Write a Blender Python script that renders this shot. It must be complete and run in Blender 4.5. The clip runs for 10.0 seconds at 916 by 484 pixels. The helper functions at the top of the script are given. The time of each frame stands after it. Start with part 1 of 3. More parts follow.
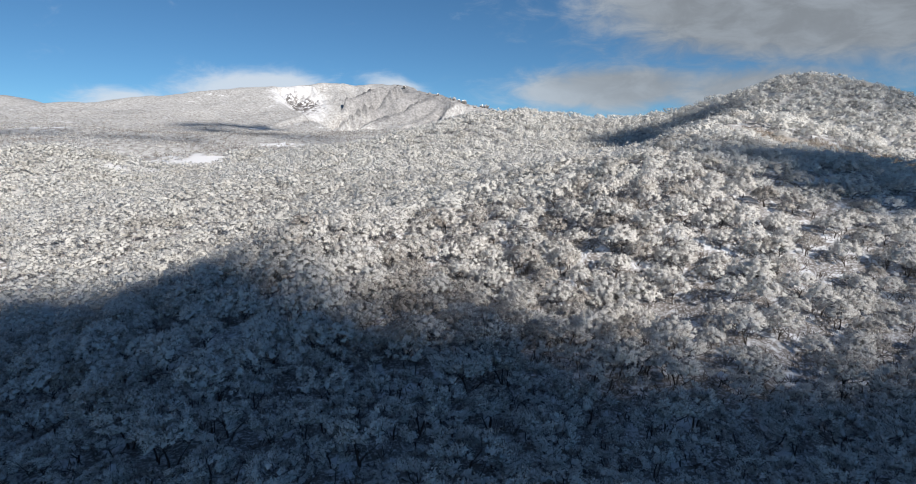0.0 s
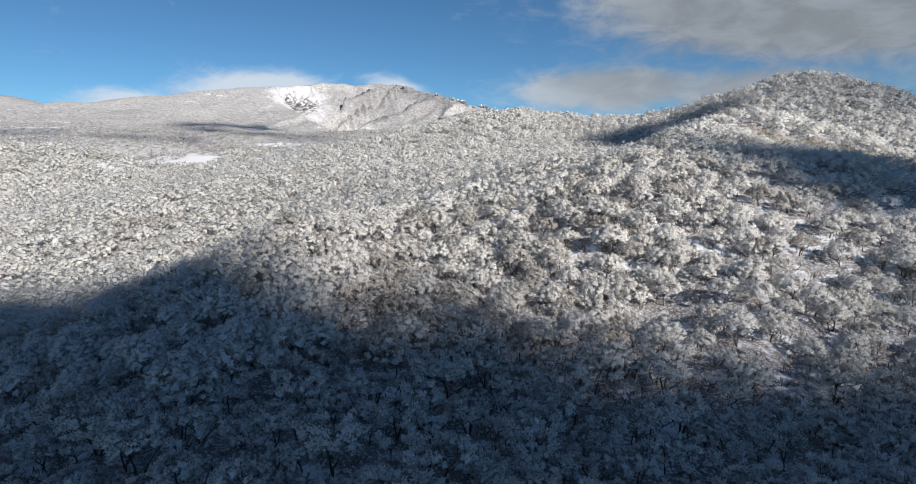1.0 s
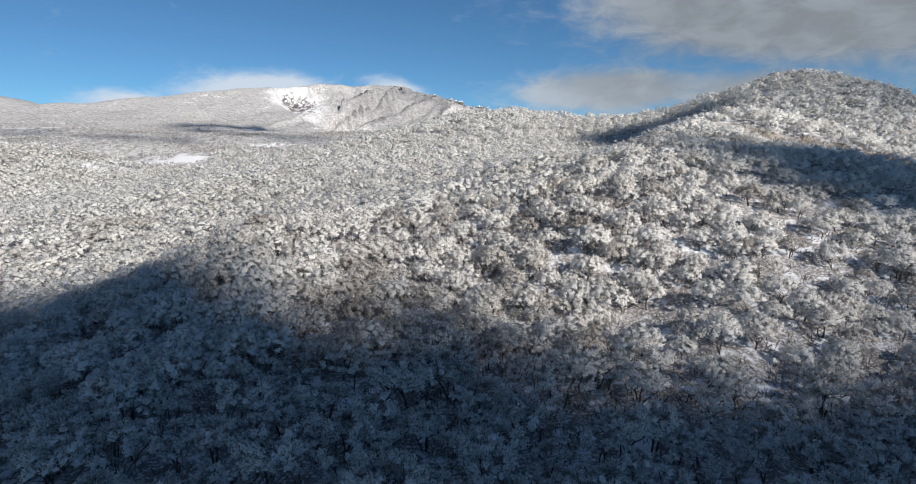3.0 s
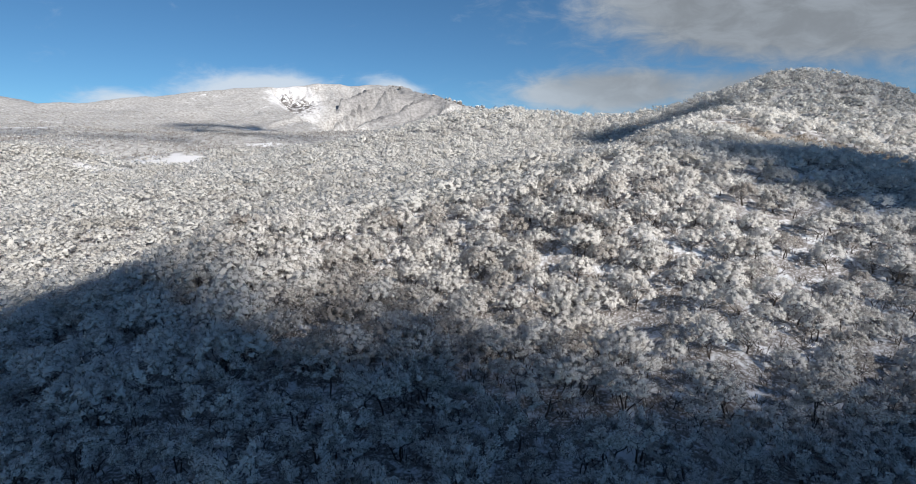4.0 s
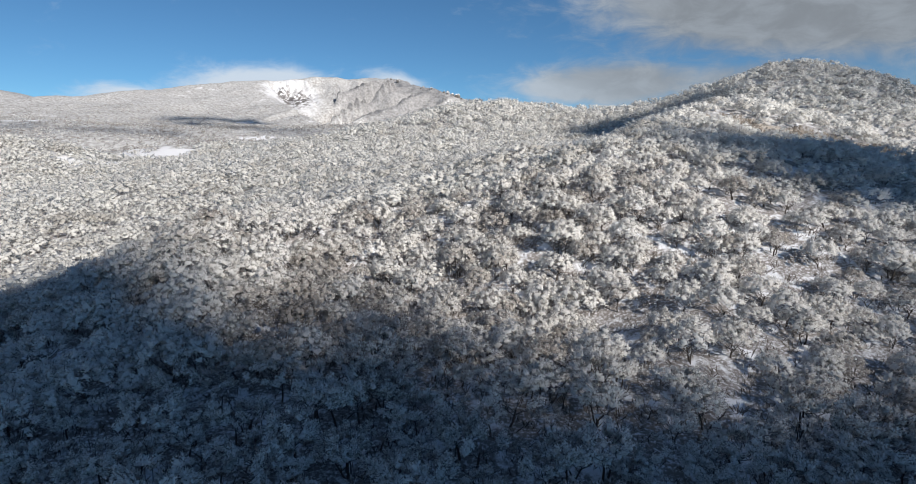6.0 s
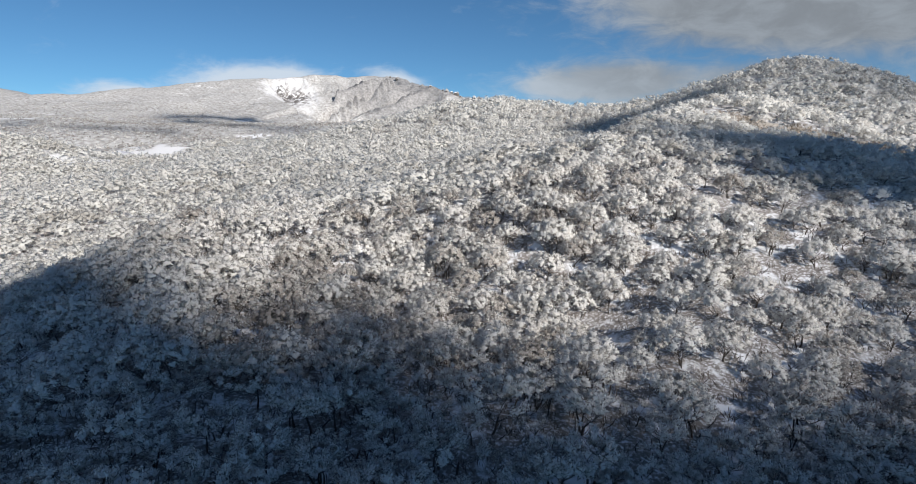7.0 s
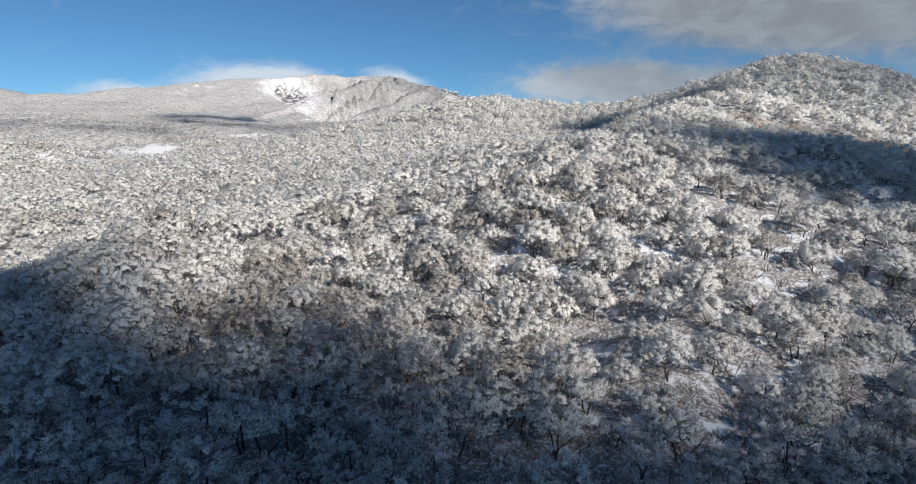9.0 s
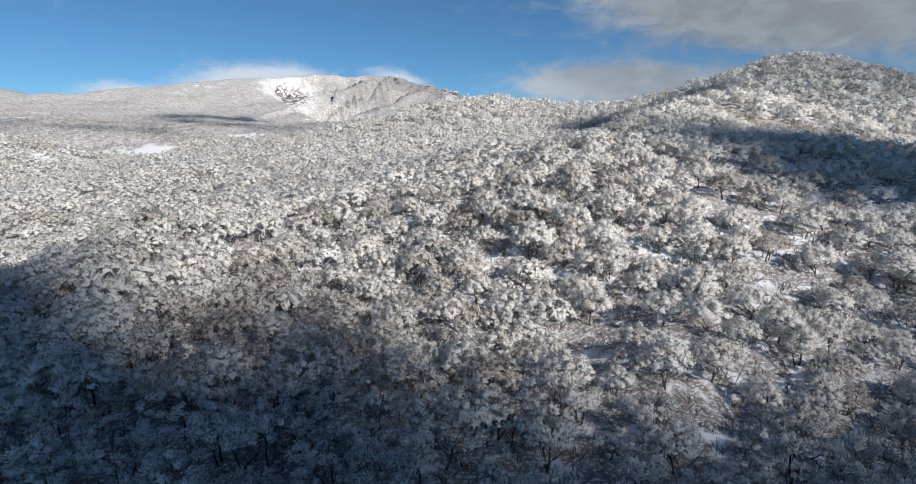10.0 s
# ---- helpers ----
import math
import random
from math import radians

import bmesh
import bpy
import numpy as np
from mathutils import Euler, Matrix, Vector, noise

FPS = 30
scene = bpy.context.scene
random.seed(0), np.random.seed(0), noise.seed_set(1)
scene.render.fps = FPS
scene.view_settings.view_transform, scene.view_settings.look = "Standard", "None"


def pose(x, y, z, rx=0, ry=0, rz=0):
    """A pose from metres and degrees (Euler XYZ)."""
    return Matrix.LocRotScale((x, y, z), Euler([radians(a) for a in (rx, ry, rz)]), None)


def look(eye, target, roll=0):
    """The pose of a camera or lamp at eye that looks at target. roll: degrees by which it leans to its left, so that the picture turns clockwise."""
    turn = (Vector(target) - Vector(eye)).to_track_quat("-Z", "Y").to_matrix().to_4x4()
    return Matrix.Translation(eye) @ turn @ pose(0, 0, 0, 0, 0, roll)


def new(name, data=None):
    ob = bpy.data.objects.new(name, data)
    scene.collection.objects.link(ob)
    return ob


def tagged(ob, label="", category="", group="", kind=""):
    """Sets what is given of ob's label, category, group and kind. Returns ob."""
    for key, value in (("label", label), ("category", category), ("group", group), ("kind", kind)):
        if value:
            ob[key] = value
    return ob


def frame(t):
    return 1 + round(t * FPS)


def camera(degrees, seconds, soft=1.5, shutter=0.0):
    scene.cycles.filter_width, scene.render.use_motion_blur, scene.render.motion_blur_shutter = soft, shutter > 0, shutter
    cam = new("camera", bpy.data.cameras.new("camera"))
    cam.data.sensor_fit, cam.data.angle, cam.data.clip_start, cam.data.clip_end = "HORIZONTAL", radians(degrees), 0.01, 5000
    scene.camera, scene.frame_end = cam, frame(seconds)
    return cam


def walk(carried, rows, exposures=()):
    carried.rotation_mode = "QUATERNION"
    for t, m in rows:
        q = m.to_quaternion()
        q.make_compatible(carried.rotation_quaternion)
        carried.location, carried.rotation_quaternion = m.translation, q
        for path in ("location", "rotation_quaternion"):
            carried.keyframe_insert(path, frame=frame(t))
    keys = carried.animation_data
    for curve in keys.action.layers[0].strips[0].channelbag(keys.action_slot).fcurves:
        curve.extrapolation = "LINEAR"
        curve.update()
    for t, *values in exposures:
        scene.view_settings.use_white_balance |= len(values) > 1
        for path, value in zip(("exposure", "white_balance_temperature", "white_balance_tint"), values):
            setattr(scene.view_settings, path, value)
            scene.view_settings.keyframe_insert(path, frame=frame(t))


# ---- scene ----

EXPOSURE = 0.44

# The camera: a drone that drifts forward and to its right, looking slightly down.
cam = camera(75.9, 10.0, soft=0.5)
ROWS = [  # seconds, x, y, z, degrees from straight down, yaw
    (0, 1.25, -0.64, 57.79, 81.907, 1.898),
    (0.5, 3.07, 1.06, 57.51, 81.888, 1.957),
    (1, 4.86, 2.76, 57.16, 81.942, 1.924),
    (1.5, 6.58, 4.57, 56.78, 81.971, 1.906),
    (2, 8.34, 6.50, 56.43, 82.028, 1.901),
    (2.5, 10.12, 8.55, 56.17, 82.089, 1.967),
    (4, 15.52, 14.54, 55.58, 82.086, 1.968),
    (4.5, 17.29, 16.53, 55.44, 82.033, 1.958),
    (5, 18.96, 18.50, 55.33, 81.888, 1.971),
    (5.5, 20.57, 20.42, 55.21, 81.682, 1.990),
    (7, 25.06, 26.01, 54.87, 81.339, 2.020),
    (7.5, 26.49, 28.00, 54.74, 81.339, 2.020),
    (8, 27.85, 29.98, 54.61, 81.367, 2.017),
    (8.5, 29.10, 31.88, 54.49, 81.344, 2.078),
    (9, 30.17, 33.82, 54.38, 81.347, 2.106),
    (9.5, 31.08, 35.71, 54.28, 81.377, 2.133),
    (10, 31.90, 37.62, 54.21, 81.354, 2.193),
]
walk(cam, [(t, pose(x, y, z, rx, 0, rz)) for t, x, y, z, rx, rz in ROWS], exposures=[(0.0, EXPOSURE), (10.0, EXPOSURE)])

# ---- light: a low winter sun behind the camera's right shoulder, blue sky, broken cloud ----
SUN_AZIMUTH, SUN_HEIGHT = 142.0, 28.0  # clockwise from straight ahead, above the horizon
a, h = radians(SUN_AZIMUTH), radians(SUN_HEIGHT)
TO_SUN = Vector((math.sin(a) * math.cos(h), math.cos(a) * math.cos(h), math.sin(h)))
sun = new("sun", bpy.data.lights.new("sun", "SUN"))
sun.data.energy, sun.data.angle, sun.data.color = 4.3, radians(0.53), (1.0, 0.93, 0.85)
sun.matrix_world = look(TO_SUN * 100, (0, 0, 0))


class Nodes:
    """Short hand for building node trees."""

    def __init__(self, tree):
        self.tree = tree
        tree.nodes.clear()

    def make(self, kind, **inputs):
        n = self.tree.nodes.new(kind)
        for k, v in inputs.items():
            self.plug(n.inputs[int(k[1:])] if k[0] == "i" and k[1:].isdigit() else n.inputs[k.replace("_", " ")], v)
        return n

    def plug(self, socket, v):
        if isinstance(v, bpy.types.NodeSocket):
            self.tree.links.new(v, socket)
        elif isinstance(v, bpy.types.Node):
            self.tree.links.new(v.outputs[0], socket)
        else:
            socket.default_value = v

    def m(self, op, a, b=0.0, c=0.0, clamp=False):
        n = self.tree.nodes.new("ShaderNodeMath")
        n.operation, n.use_clamp = op, clamp
        for s, v in zip(n.inputs, (a, b, c)):
            self.plug(s, v)
        return n.outputs[0]

    def ramp(self, v, lo, hi, a=0.0, b=1.0):
        n = self.tree.nodes.new("ShaderNodeMapRange")
        n.interpolation_type = "SMOOTHSTEP"
        for s, x in zip(n.inputs, (v, lo, hi, a, b)):
            self.plug(s, x)
        return n.outputs[0]

    def noise(self, vec, scale, detail=4.0, rough=0.55, distort=0.0):
        n = self.tree.nodes.new("ShaderNodeTexNoise")
        self.plug(n.inputs["Vector"], vec)
        n.inputs["Scale"].default_value, n.inputs["Detail"].default_value = scale, detail
        n.inputs["Roughness"].default_value, n.inputs["Distortion"].default_value = rough, distort
        return n.outputs["Fac"]

    def mix(self, f, a, b):
        n = self.tree.nodes.new("ShaderNodeMix")
        n.data_type = "RGBA"
        self.plug(n.inputs[0], f), self.plug(n.inputs[6], a), self.plug(n.inputs[7], b)
        return n.outputs[2]


def rgb(r, g, b):
    return (r, g, b, 1.0)


def build_world():
    world = bpy.data.worlds.new("winter_sky")
    scene.world = world
    world.use_nodes = True
    N = Nodes(world.node_tree)
    sky = N.make("ShaderNodeTexSky")
    sky.sky_type, sky.sun_disc, sky.sun_elevation, sky.sun_rotation = "NISHITA", False, h, a
    sky.altitude, sky.air_density, sky.dust_density, sky.ozone_density = 1200.0, 0.75, 0.0, 2.5
    co = N.make("ShaderNodeTexCoord").outputs["Generated"]
    sep = N.make("ShaderNodeSeparateXYZ", i0=co)
    az = N.m("MULTIPLY", N.m("ARCTAN2", sep.outputs[0], sep.outputs[1]), 57.2958)
    el = N.m("MULTIPLY", N.m("ARCSINE", sep.outputs[2]), 57.2958)
    flat = N.make("ShaderNodeCombineXYZ", i0=N.m("MULTIPLY", az, 0.1), i1=N.m("MULTIPLY", el, 0.22), i2=0.0).outputs[0]
    grain = N.noise(flat, 2.4, 8.0, 0.62, 0.5)
    broad = N.noise(flat, 0.6, 3.0, 0.5, 0.2)

    def bank(caz, cel, waz, wel, tilt, dense):
        da, de = N.m("SUBTRACT", az, caz), N.m("SUBTRACT", el, cel)
        de = N.m("SUBTRACT", de, N.m("MULTIPLY", da, tilt))
        p, q = N.m("DIVIDE", da, waz), N.m("DIVIDE", de, wel)
        return N.m("MULTIPLY", N.m("EXPONENT", N.m("MULTIPLY", N.m("ADD", N.m("MULTIPLY", p, p), N.m("MULTIPLY", q, q)), -1.0)), dense)

    # (azimuth, height, half width, half height, tilt, density) of the cloud banks that stand over the ridges
    banks = [(30, 13.8, 18, 5.2, -0.06, 2.4), (12, 6.3, 9, 1.9, 0.0, 1.5), (25, 5.5, 8, 2.4, 0.0, 1.4), (-20.5, 6.3, 6.2, 1.5, 0.06, 1.45), (-31, 4.8, 4.2, 1.1, 0.0, 1.1), (-8, 6.7, 3.4, 1.1, -0.2, 0.9)]
    cover = None
    for bk in banks:
        g = bank(*bk)
        cover = g if cover is None else N.m("MAXIMUM", cover, g)
    # elsewhere in the sky the same broken cloud goes on, thinner
    rest = N.m("MULTIPLY", N.ramp(broad, 0.3, 0.6), N.m("MAXIMUM", N.ramp(N.m("ABSOLUTE", az), 48.0, 65.0), N.ramp(el, 24.0, 36.0)))
    cover = N.m("MAXIMUM", cover, N.m("MULTIPLY", rest, 0.34))
    mask = N.m("ADD", cover, N.m("MULTIPLY", N.m("SUBTRACT", grain, 0.5), 1.35))
    mask = N.m("MULTIPLY", N.ramp(mask, 0.15, 1.05), 0.92)
    dark = N.m("MULTIPLY", N.ramp(N.m("ADD", az, N.m("MULTIPLY", broad, 24.0)), 4.0, 28.0), N.ramp(el, 3.0, 10.0, 0.75, 1.0))
    tone = N.mix(dark, rgb(*CLOUD_LIT), rgb(*CLOUD_GREY))
    tone = N.mix(N.ramp(grain, 0.35, 0.7, 0.0, 0.2), tone, rgb(*CLOUD_LIT))
    scaled = N.make("ShaderNodeVectorMath", i0=sky, i1=SKY_TINT)
    scaled.operation = "MULTIPLY"
    blue = scaled.outputs[0]
    out = N.make("ShaderNodeBackground", Color=N.mix(mask, blue, tone), Strength=1.0)
    N.make("ShaderNodeOutputWorld", Surface=out)


SKY_TINT = (0.0350, 0.0545, 0.0620)
CLOUD_LIT, CLOUD_GREY = (0.47, 0.53, 0.60), (0.185, 0.20, 0.215)
build_world()


# open ground: x, y, half length, half width, degrees
CLEARINGS = [(-300, 552, 46, 30, 40), (-268, 572, 28, 16, 30), (-324, 528, 26, 24, 45), (-262, 474, 42, 24, 35), (133, 226, 9, 5, 0), (-612, 846, 62, 14, 0), (48, 150, 8, 3.5, 10)]
MEADOW = (178, 274, 52, 13, -24)


# ---- materials ----
def material(name):
    mat = bpy.data.materials.new(name)
    mat.use_nodes = True
    return mat, Nodes(mat.node_tree)


def finish(N, colour, rough, bump=None, strength=0.3, distance=0.1, translucent=0.0):
    p = N.make("ShaderNodeBsdfPrincipled", Base_Color=colour, Roughness=rough)
    p.inputs["Specular IOR Level"].default_value = 0.25
    if bump is not None:
        N.plug(p.inputs["Normal"], N.make("ShaderNodeBump", Strength=strength, Distance=distance, Height=bump))
    surface = p.outputs[0]
    if translucent:
        t = N.make("ShaderNodeBsdfTranslucent", Color=colour)
        surface = N.make("ShaderNodeMixShader", i0=translucent, i1=surface, i2=t).outputs[0]
    N.make("ShaderNodeOutputMaterial", Surface=surface)


def snow_ground_material():
    mat, N = material("snow_ground")
    geo = N.make("ShaderNodeNewGeometry")
    p = geo.outputs["Position"]
    pz = N.make("ShaderNodeSeparateXYZ", i0=p)
    tex = N.noise(p, 0.17, 7.0, 0.75)
    ragged = N.noise(p, 0.05, 5.0, 0.65)
    broad, mid, fine = N.noise(p, 0.012, 5.0), N.noise(p, 0.22, 5.0, 0.65), N.noise(p, 1.6, 4.0, 0.7)
    snow = N.mix(N.ramp(mid, 0.35, 0.7), rgb(0.80, 0.82, 0.86), rgb(0.66, 0.68, 0.72))
    # brush litter, its dark colour strengthened to deepen the shade between trees
    litter_shade = N.m("MULTIPLY", N.ramp(fine, 0.36, 0.52), N.ramp(mid, 0.36, 0.50))
    near = N.mix(N.m("MULTIPLY", litter_shade, 0.85), snow, rgb(0.13, 0.105, 0.085))

    def patch(cx, cy, la, lb, turn, edge=0.3):
        """1 inside an oval stretch of ground with a ragged edge."""
        t = math.radians(turn)
        dx, dy = N.m("SUBTRACT", pz.outputs[0], cx), N.m("SUBTRACT", pz.outputs[1], cy)
        u = N.m("ADD", N.m("MULTIPLY", dx, math.cos(t) / la), N.m("MULTIPLY", dy, math.sin(t) / la))
        v = N.m("ADD", N.m("MULTIPLY", dx, -math.sin(t) / lb), N.m("MULTIPLY", dy, math.cos(t) / lb))
        r2 = N.m("ADD", N.m("MULTIPLY", u, u), N.m("MULTIPLY", v, v))
        return N.ramp(N.m("ADD", r2, N.m("MULTIPLY", N.m("SUBTRACT", ragged, 0.5), 3.5)), 1.0 + edge, 1.0 - edge)

    # far slopes: low frosted scrub that lets the snow through in streaks
    away = N.ramp(pz.outputs[1], 250.0, 420.0)
    scrub = N.mix(N.ramp(tex, 0.32, 0.66), rgb(0.23, 0.215, 0.20), rgb(0.62, 0.625, 0.63))
    open_snow = N.ramp(N.m("ADD", broad, N.m("MULTIPLY", tex, 0.25)), 0.76, 0.84)
    scrub = N.mix(open_snow, scrub, rgb(0.83, 0.84, 0.87))
    colour = N.mix(away, near, scrub)
    grass = N.mix(N.ramp(fine, 0.35, 0.65), rgb(0.25, 0.215, 0.175), rgb(0.50, 0.47, 0.44))
    for oval in CLEARINGS:
        colour = N.mix(patch(*oval), colour, rgb(0.70, 0.71, 0.735))
    colour = N.mix(patch(*MEADOW), colour, grass)
    colour = N.mix(N.m("MULTIPLY", patch(-552, 1850, 75, 120, 30, 0.8), 0.85), colour, rgb(0.82, 0.83, 0.86))  # the snow-filled bowl under the summit
    east = N.mix(N.ramp(tex, 0.36, 0.62), rgb(0.19, 0.188, 0.19), rgb(0.36, 0.357, 0.36))
    colour = N.mix(N.m("MULTIPLY", patch(-235, 1790, 215, 135, -38, 0.5), 0.9), colour, east)  # thin woods on the ribbed east face, with its shade mixed into the dark grey
    rock = N.ramp(N.noise(p, 0.07, 6.0, 0.8), 0.45, 0.50)
    colour = N.mix(N.m("MULTIPLY", rock, N.m("MULTIPLY", away, patch(-545, 1850, 50, 88, 30, 0.6))), colour, rgb(0.14, 0.13, 0.125))
    finish(N, colour, 0.75, N.m("ADD", N.m("MULTIPLY", mid, 1.0), N.m("MULTIPLY", fine, 0.3)), 0.5, 0.4)
    return mat


def frost_material(name, light, dark, share, grain=4.0, patchy=0.8, crisp=1.4, thin=0.42, each=0.35):
    """Twigs furred with rime: white where the rime is thick, grey-brown where bare wood shows."""
    mat, N = material(name)
    geo = N.make("ShaderNodeNewGeometry")
    isle = geo.outputs["Random Per Island"]
    tree = N.make("ShaderNodeObjectInfo").outputs["Random"]
    own = N.make("ShaderNodeAttribute")
    own.attribute_name = "rime"
    patch = N.noise(geo.outputs["Position"], 0.13, 3.0, 0.6)
    stretch = N.noise(geo.outputs["Position"], 0.02, 2.0, 0.5)
    fine = N.noise(geo.outputs["Position"], grain, 3.0, 0.7)
    f = N.m("ADD", N.m("MULTIPLY", isle, each), N.m("MULTIPLY", N.m("SUBTRACT", patch, 0.5), patchy))
    f = N.m("ADD", N.m("ADD", f, 0.4), N.m("MULTIPLY", tree, 0.16))
    f = N.m("ADD", f, N.m("MULTIPLY", N.m("SUBTRACT", own.outputs["Fac"], 0.5), 0.6))
    f = N.m("ADD", f, N.m("MULTIPLY", N.m("SUBTRACT", stretch, 0.5), 1.1))
    f = N.m("ADD", f, N.m("MULTIPLY", N.m("SUBTRACT", fine, 0.5), crisp))
    f = N.m("ADD", f, 0.42)
    colour = N.mix(N.ramp(f, share - 0.17, share + 0.17), rgb(*dark), rgb(*light))
    finish(N, colour, 0.8, fine if thin < 0.2 else None, 0.8, 0.35, translucent=thin)
    return mat


def bark_material():
    mat, N = material("bark")
    geo = N.make("ShaderNodeNewGeometry")
    p, nz = geo.outputs["Position"], N.make("ShaderNodeSeparateXYZ", i0=geo.outputs["Normal"]).outputs[2]
    n = N.noise(p, 5.0, 4.0, 0.7)
    wood = N.mix(n, rgb(0.035, 0.028, 0.024), rgb(0.10, 0.085, 0.075))
    lying = N.m("MULTIPLY", N.ramp(nz, 0.45, 0.8), N.ramp(n, 0.42, 0.55))
    finish(N, N.mix(lying, wood, rgb(0.75, 0.77, 0.8)), 0.85, n, 0.6, 0.03)
    return mat


def cloud_material():
    mat, N = material("cloud_vapour")
    p = N.make("ShaderNodeNewGeometry").outputs["Position"]
    n = N.noise(p, 0.02, 5.0)
    finish(N, N.mix(n, rgb(0.75, 0.76, 0.78), rgb(0.9, 0.9, 0.9)), 0.95, n, 0.4, 5.0)
    return mat


SNOW = snow_ground_material()
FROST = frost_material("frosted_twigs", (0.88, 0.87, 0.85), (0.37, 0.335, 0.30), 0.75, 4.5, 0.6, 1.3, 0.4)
TWIG = frost_material("bare_twigs", (0.20, 0.175, 0.155), (0.065, 0.052, 0.044), 0.80)
CROWN = frost_material("rimed_crowns", (0.78, 0.77, 0.75), (0.40, 0.37, 0.345), 0.83, 3.2, 0.6, 1.2, 0.4, 0.2)
# far copies: twig tones blended for distance, darks lifted to soften shade between crowns
FAR_RIME_LIFTED = frost_material("rimed_treetops_lifted", (0.87, 0.865, 0.845), (0.62, 0.595, 0.56), 0.78, 1.6, 0.5, 1.0, 0.5)
FAR_CROWN_LIFTED = frost_material("rimed_boughs_lifted", (0.84, 0.835, 0.81), (0.60, 0.58, 0.545), 0.82, 2.6, 0.5, 1.3, 0.5, 0.15)
FAR_FROST = frost_material("frosted_scrub", (0.74, 0.73, 0.71), (0.34, 0.315, 0.29), 0.82, 0.9)
BRUSH = frost_material("dry_brush", (0.58, 0.53, 0.47), (0.24, 0.20, 0.16), 0.80, 2.0, 0.6, 1.2)
BARK = bark_material()
VAPOUR = cloud_material()


# ---- the lie of the land ----
def lattice(ix, iy, seed):
    n = (ix.astype(np.int64) * 374761393 + iy.astype(np.int64) * 668265263 + seed * 1442695041) & 0x7FFFFFFF
    n = ((n ^ (n >> 13)) * 1274126177) & 0x7FFFFFFF
    return ((n ^ (n >> 16)) & 0xFFFF) / 65535.0


def value_noise(x, y, seed=0):
    """Smooth noise of -1 to 1 on a lattice of unit size."""
    ix, iy = np.floor(x), np.floor(y)
    fx, fy = x - ix, y - iy
    fx, fy = fx * fx * (3 - 2 * fx), fy * fy * (3 - 2 * fy)
    a, b = lattice(ix, iy, seed), lattice(ix + 1, iy, seed)
    c, d = lattice(ix, iy + 1, seed), lattice(ix + 1, iy + 1, seed)
    return 2 * ((a * (1 - fx) + b * fx) * (1 - fy) + (c * (1 - fx) + d * fx) * fy) - 1


def fbm(x, y, octaves=4, seed=0):
    return sum(value_noise(x * 2.0 ** k + 17 * k, y * 2.0 ** k - 31 * k, seed + k) * 0.5 ** k for k in range(octaves))


def step(lo, hi, v):
    s = np.clip((v - lo) / (hi - lo), 0, 1)
    return s * s * (3 - 2 * s)


# name, x, y, half length, half width, degrees, height
NEAR_HILLS = [
    ("spur", 62, 234, 55, 32, 40, 11.8), ("knoll", -46, 190, 24, 20, 60, 5.1), ("gap", -5, 178, 22, 22, 0, -10.5), ("hollow", 43, 155, 26, 14, 10, -12.0),
    ("bank", 70, 152, 22, 26, 0, 8.3), ("left_hollow", -115, 245, 70, 45, 70, -11.8), ("front", 8, 108, 45, 30, 0, -3.0), ("front_right", 98, 125, 40, 32, 0, -10.4),
    ("slope", 150, 230, 60, 60, 0, 9.4), ("gully", 88, 298, 62, 13, 55, -13.0), ("right_dip", 120, 262, 34, 22, 30, -3.1),
]
FAR_HILLS = [
    ("spur_top", 150, 370, 80, 45, 25, 20.2), ("left_rise", -345, 455, 55, 55, 0, 46.0), ("glade_bank", -320, 705, 95, 38, 0, 13.0), ("crest", 31, 570, 129, 67, 0, 31.0),
    ("summit", 249, 455, 82, 70, -5, 54.0), ("summit_flank", 357, 452, 115, 56, 29, -1.7), ("saddle", 111, 478, 95, 46, -26, -3.6), ("dell", 236, 365, 62, 26, -50, -24.0),
    ("spur_end", 205, 325, 45, 22, -52, 6.0), ("ravine", 140, 425, 45, 30, -30, -11.0), ("west_dip", -60, 530, 50, 60, 0, -10.4), ("glade_shelf", -302, 602, 80, 36, 20, 23.0),
    ("bluff", -600, 850, 110, 45, -10, 12.0), ("cirque_mouth", -290, 1400, 150, 130, 0, -30.0), ("white_peak", -2130, 2620, 230, 300, 0, 150.0),
]
# the folds of the spur and of the lower slope
SPUR_FOLDS = [
    ("fold", 122, 276, 70, 30, 0, 6.8), ("fold", 86, 348, 45, 20, 45, -5.8), ("fold", 212, 330, 45, 20, 90, -6.7), ("fold", 86, 204, 45, 20, 135, 3.0),
    ("fold", 194, 510, 70, 30, 135, 3.5), ("fold", 158, 312, 45, 20, 0, 9.3), ("fold", 68, 276, 45, 20, 45, 8.9), ("fold", 158, 222, 70, 30, 45, 1.4),
    ("fold", 230, 366, 70, 30, 0, -2.0), ("fold", 194, 276, 45, 20, 135, 5.2), ("fold", 122, 240, 45, 20, 0, 4.1), ("fold", 104, 312, 45, 20, 45, 6.2),
    ("fold", 68, 330, 45, 20, 45, -6.3),
]
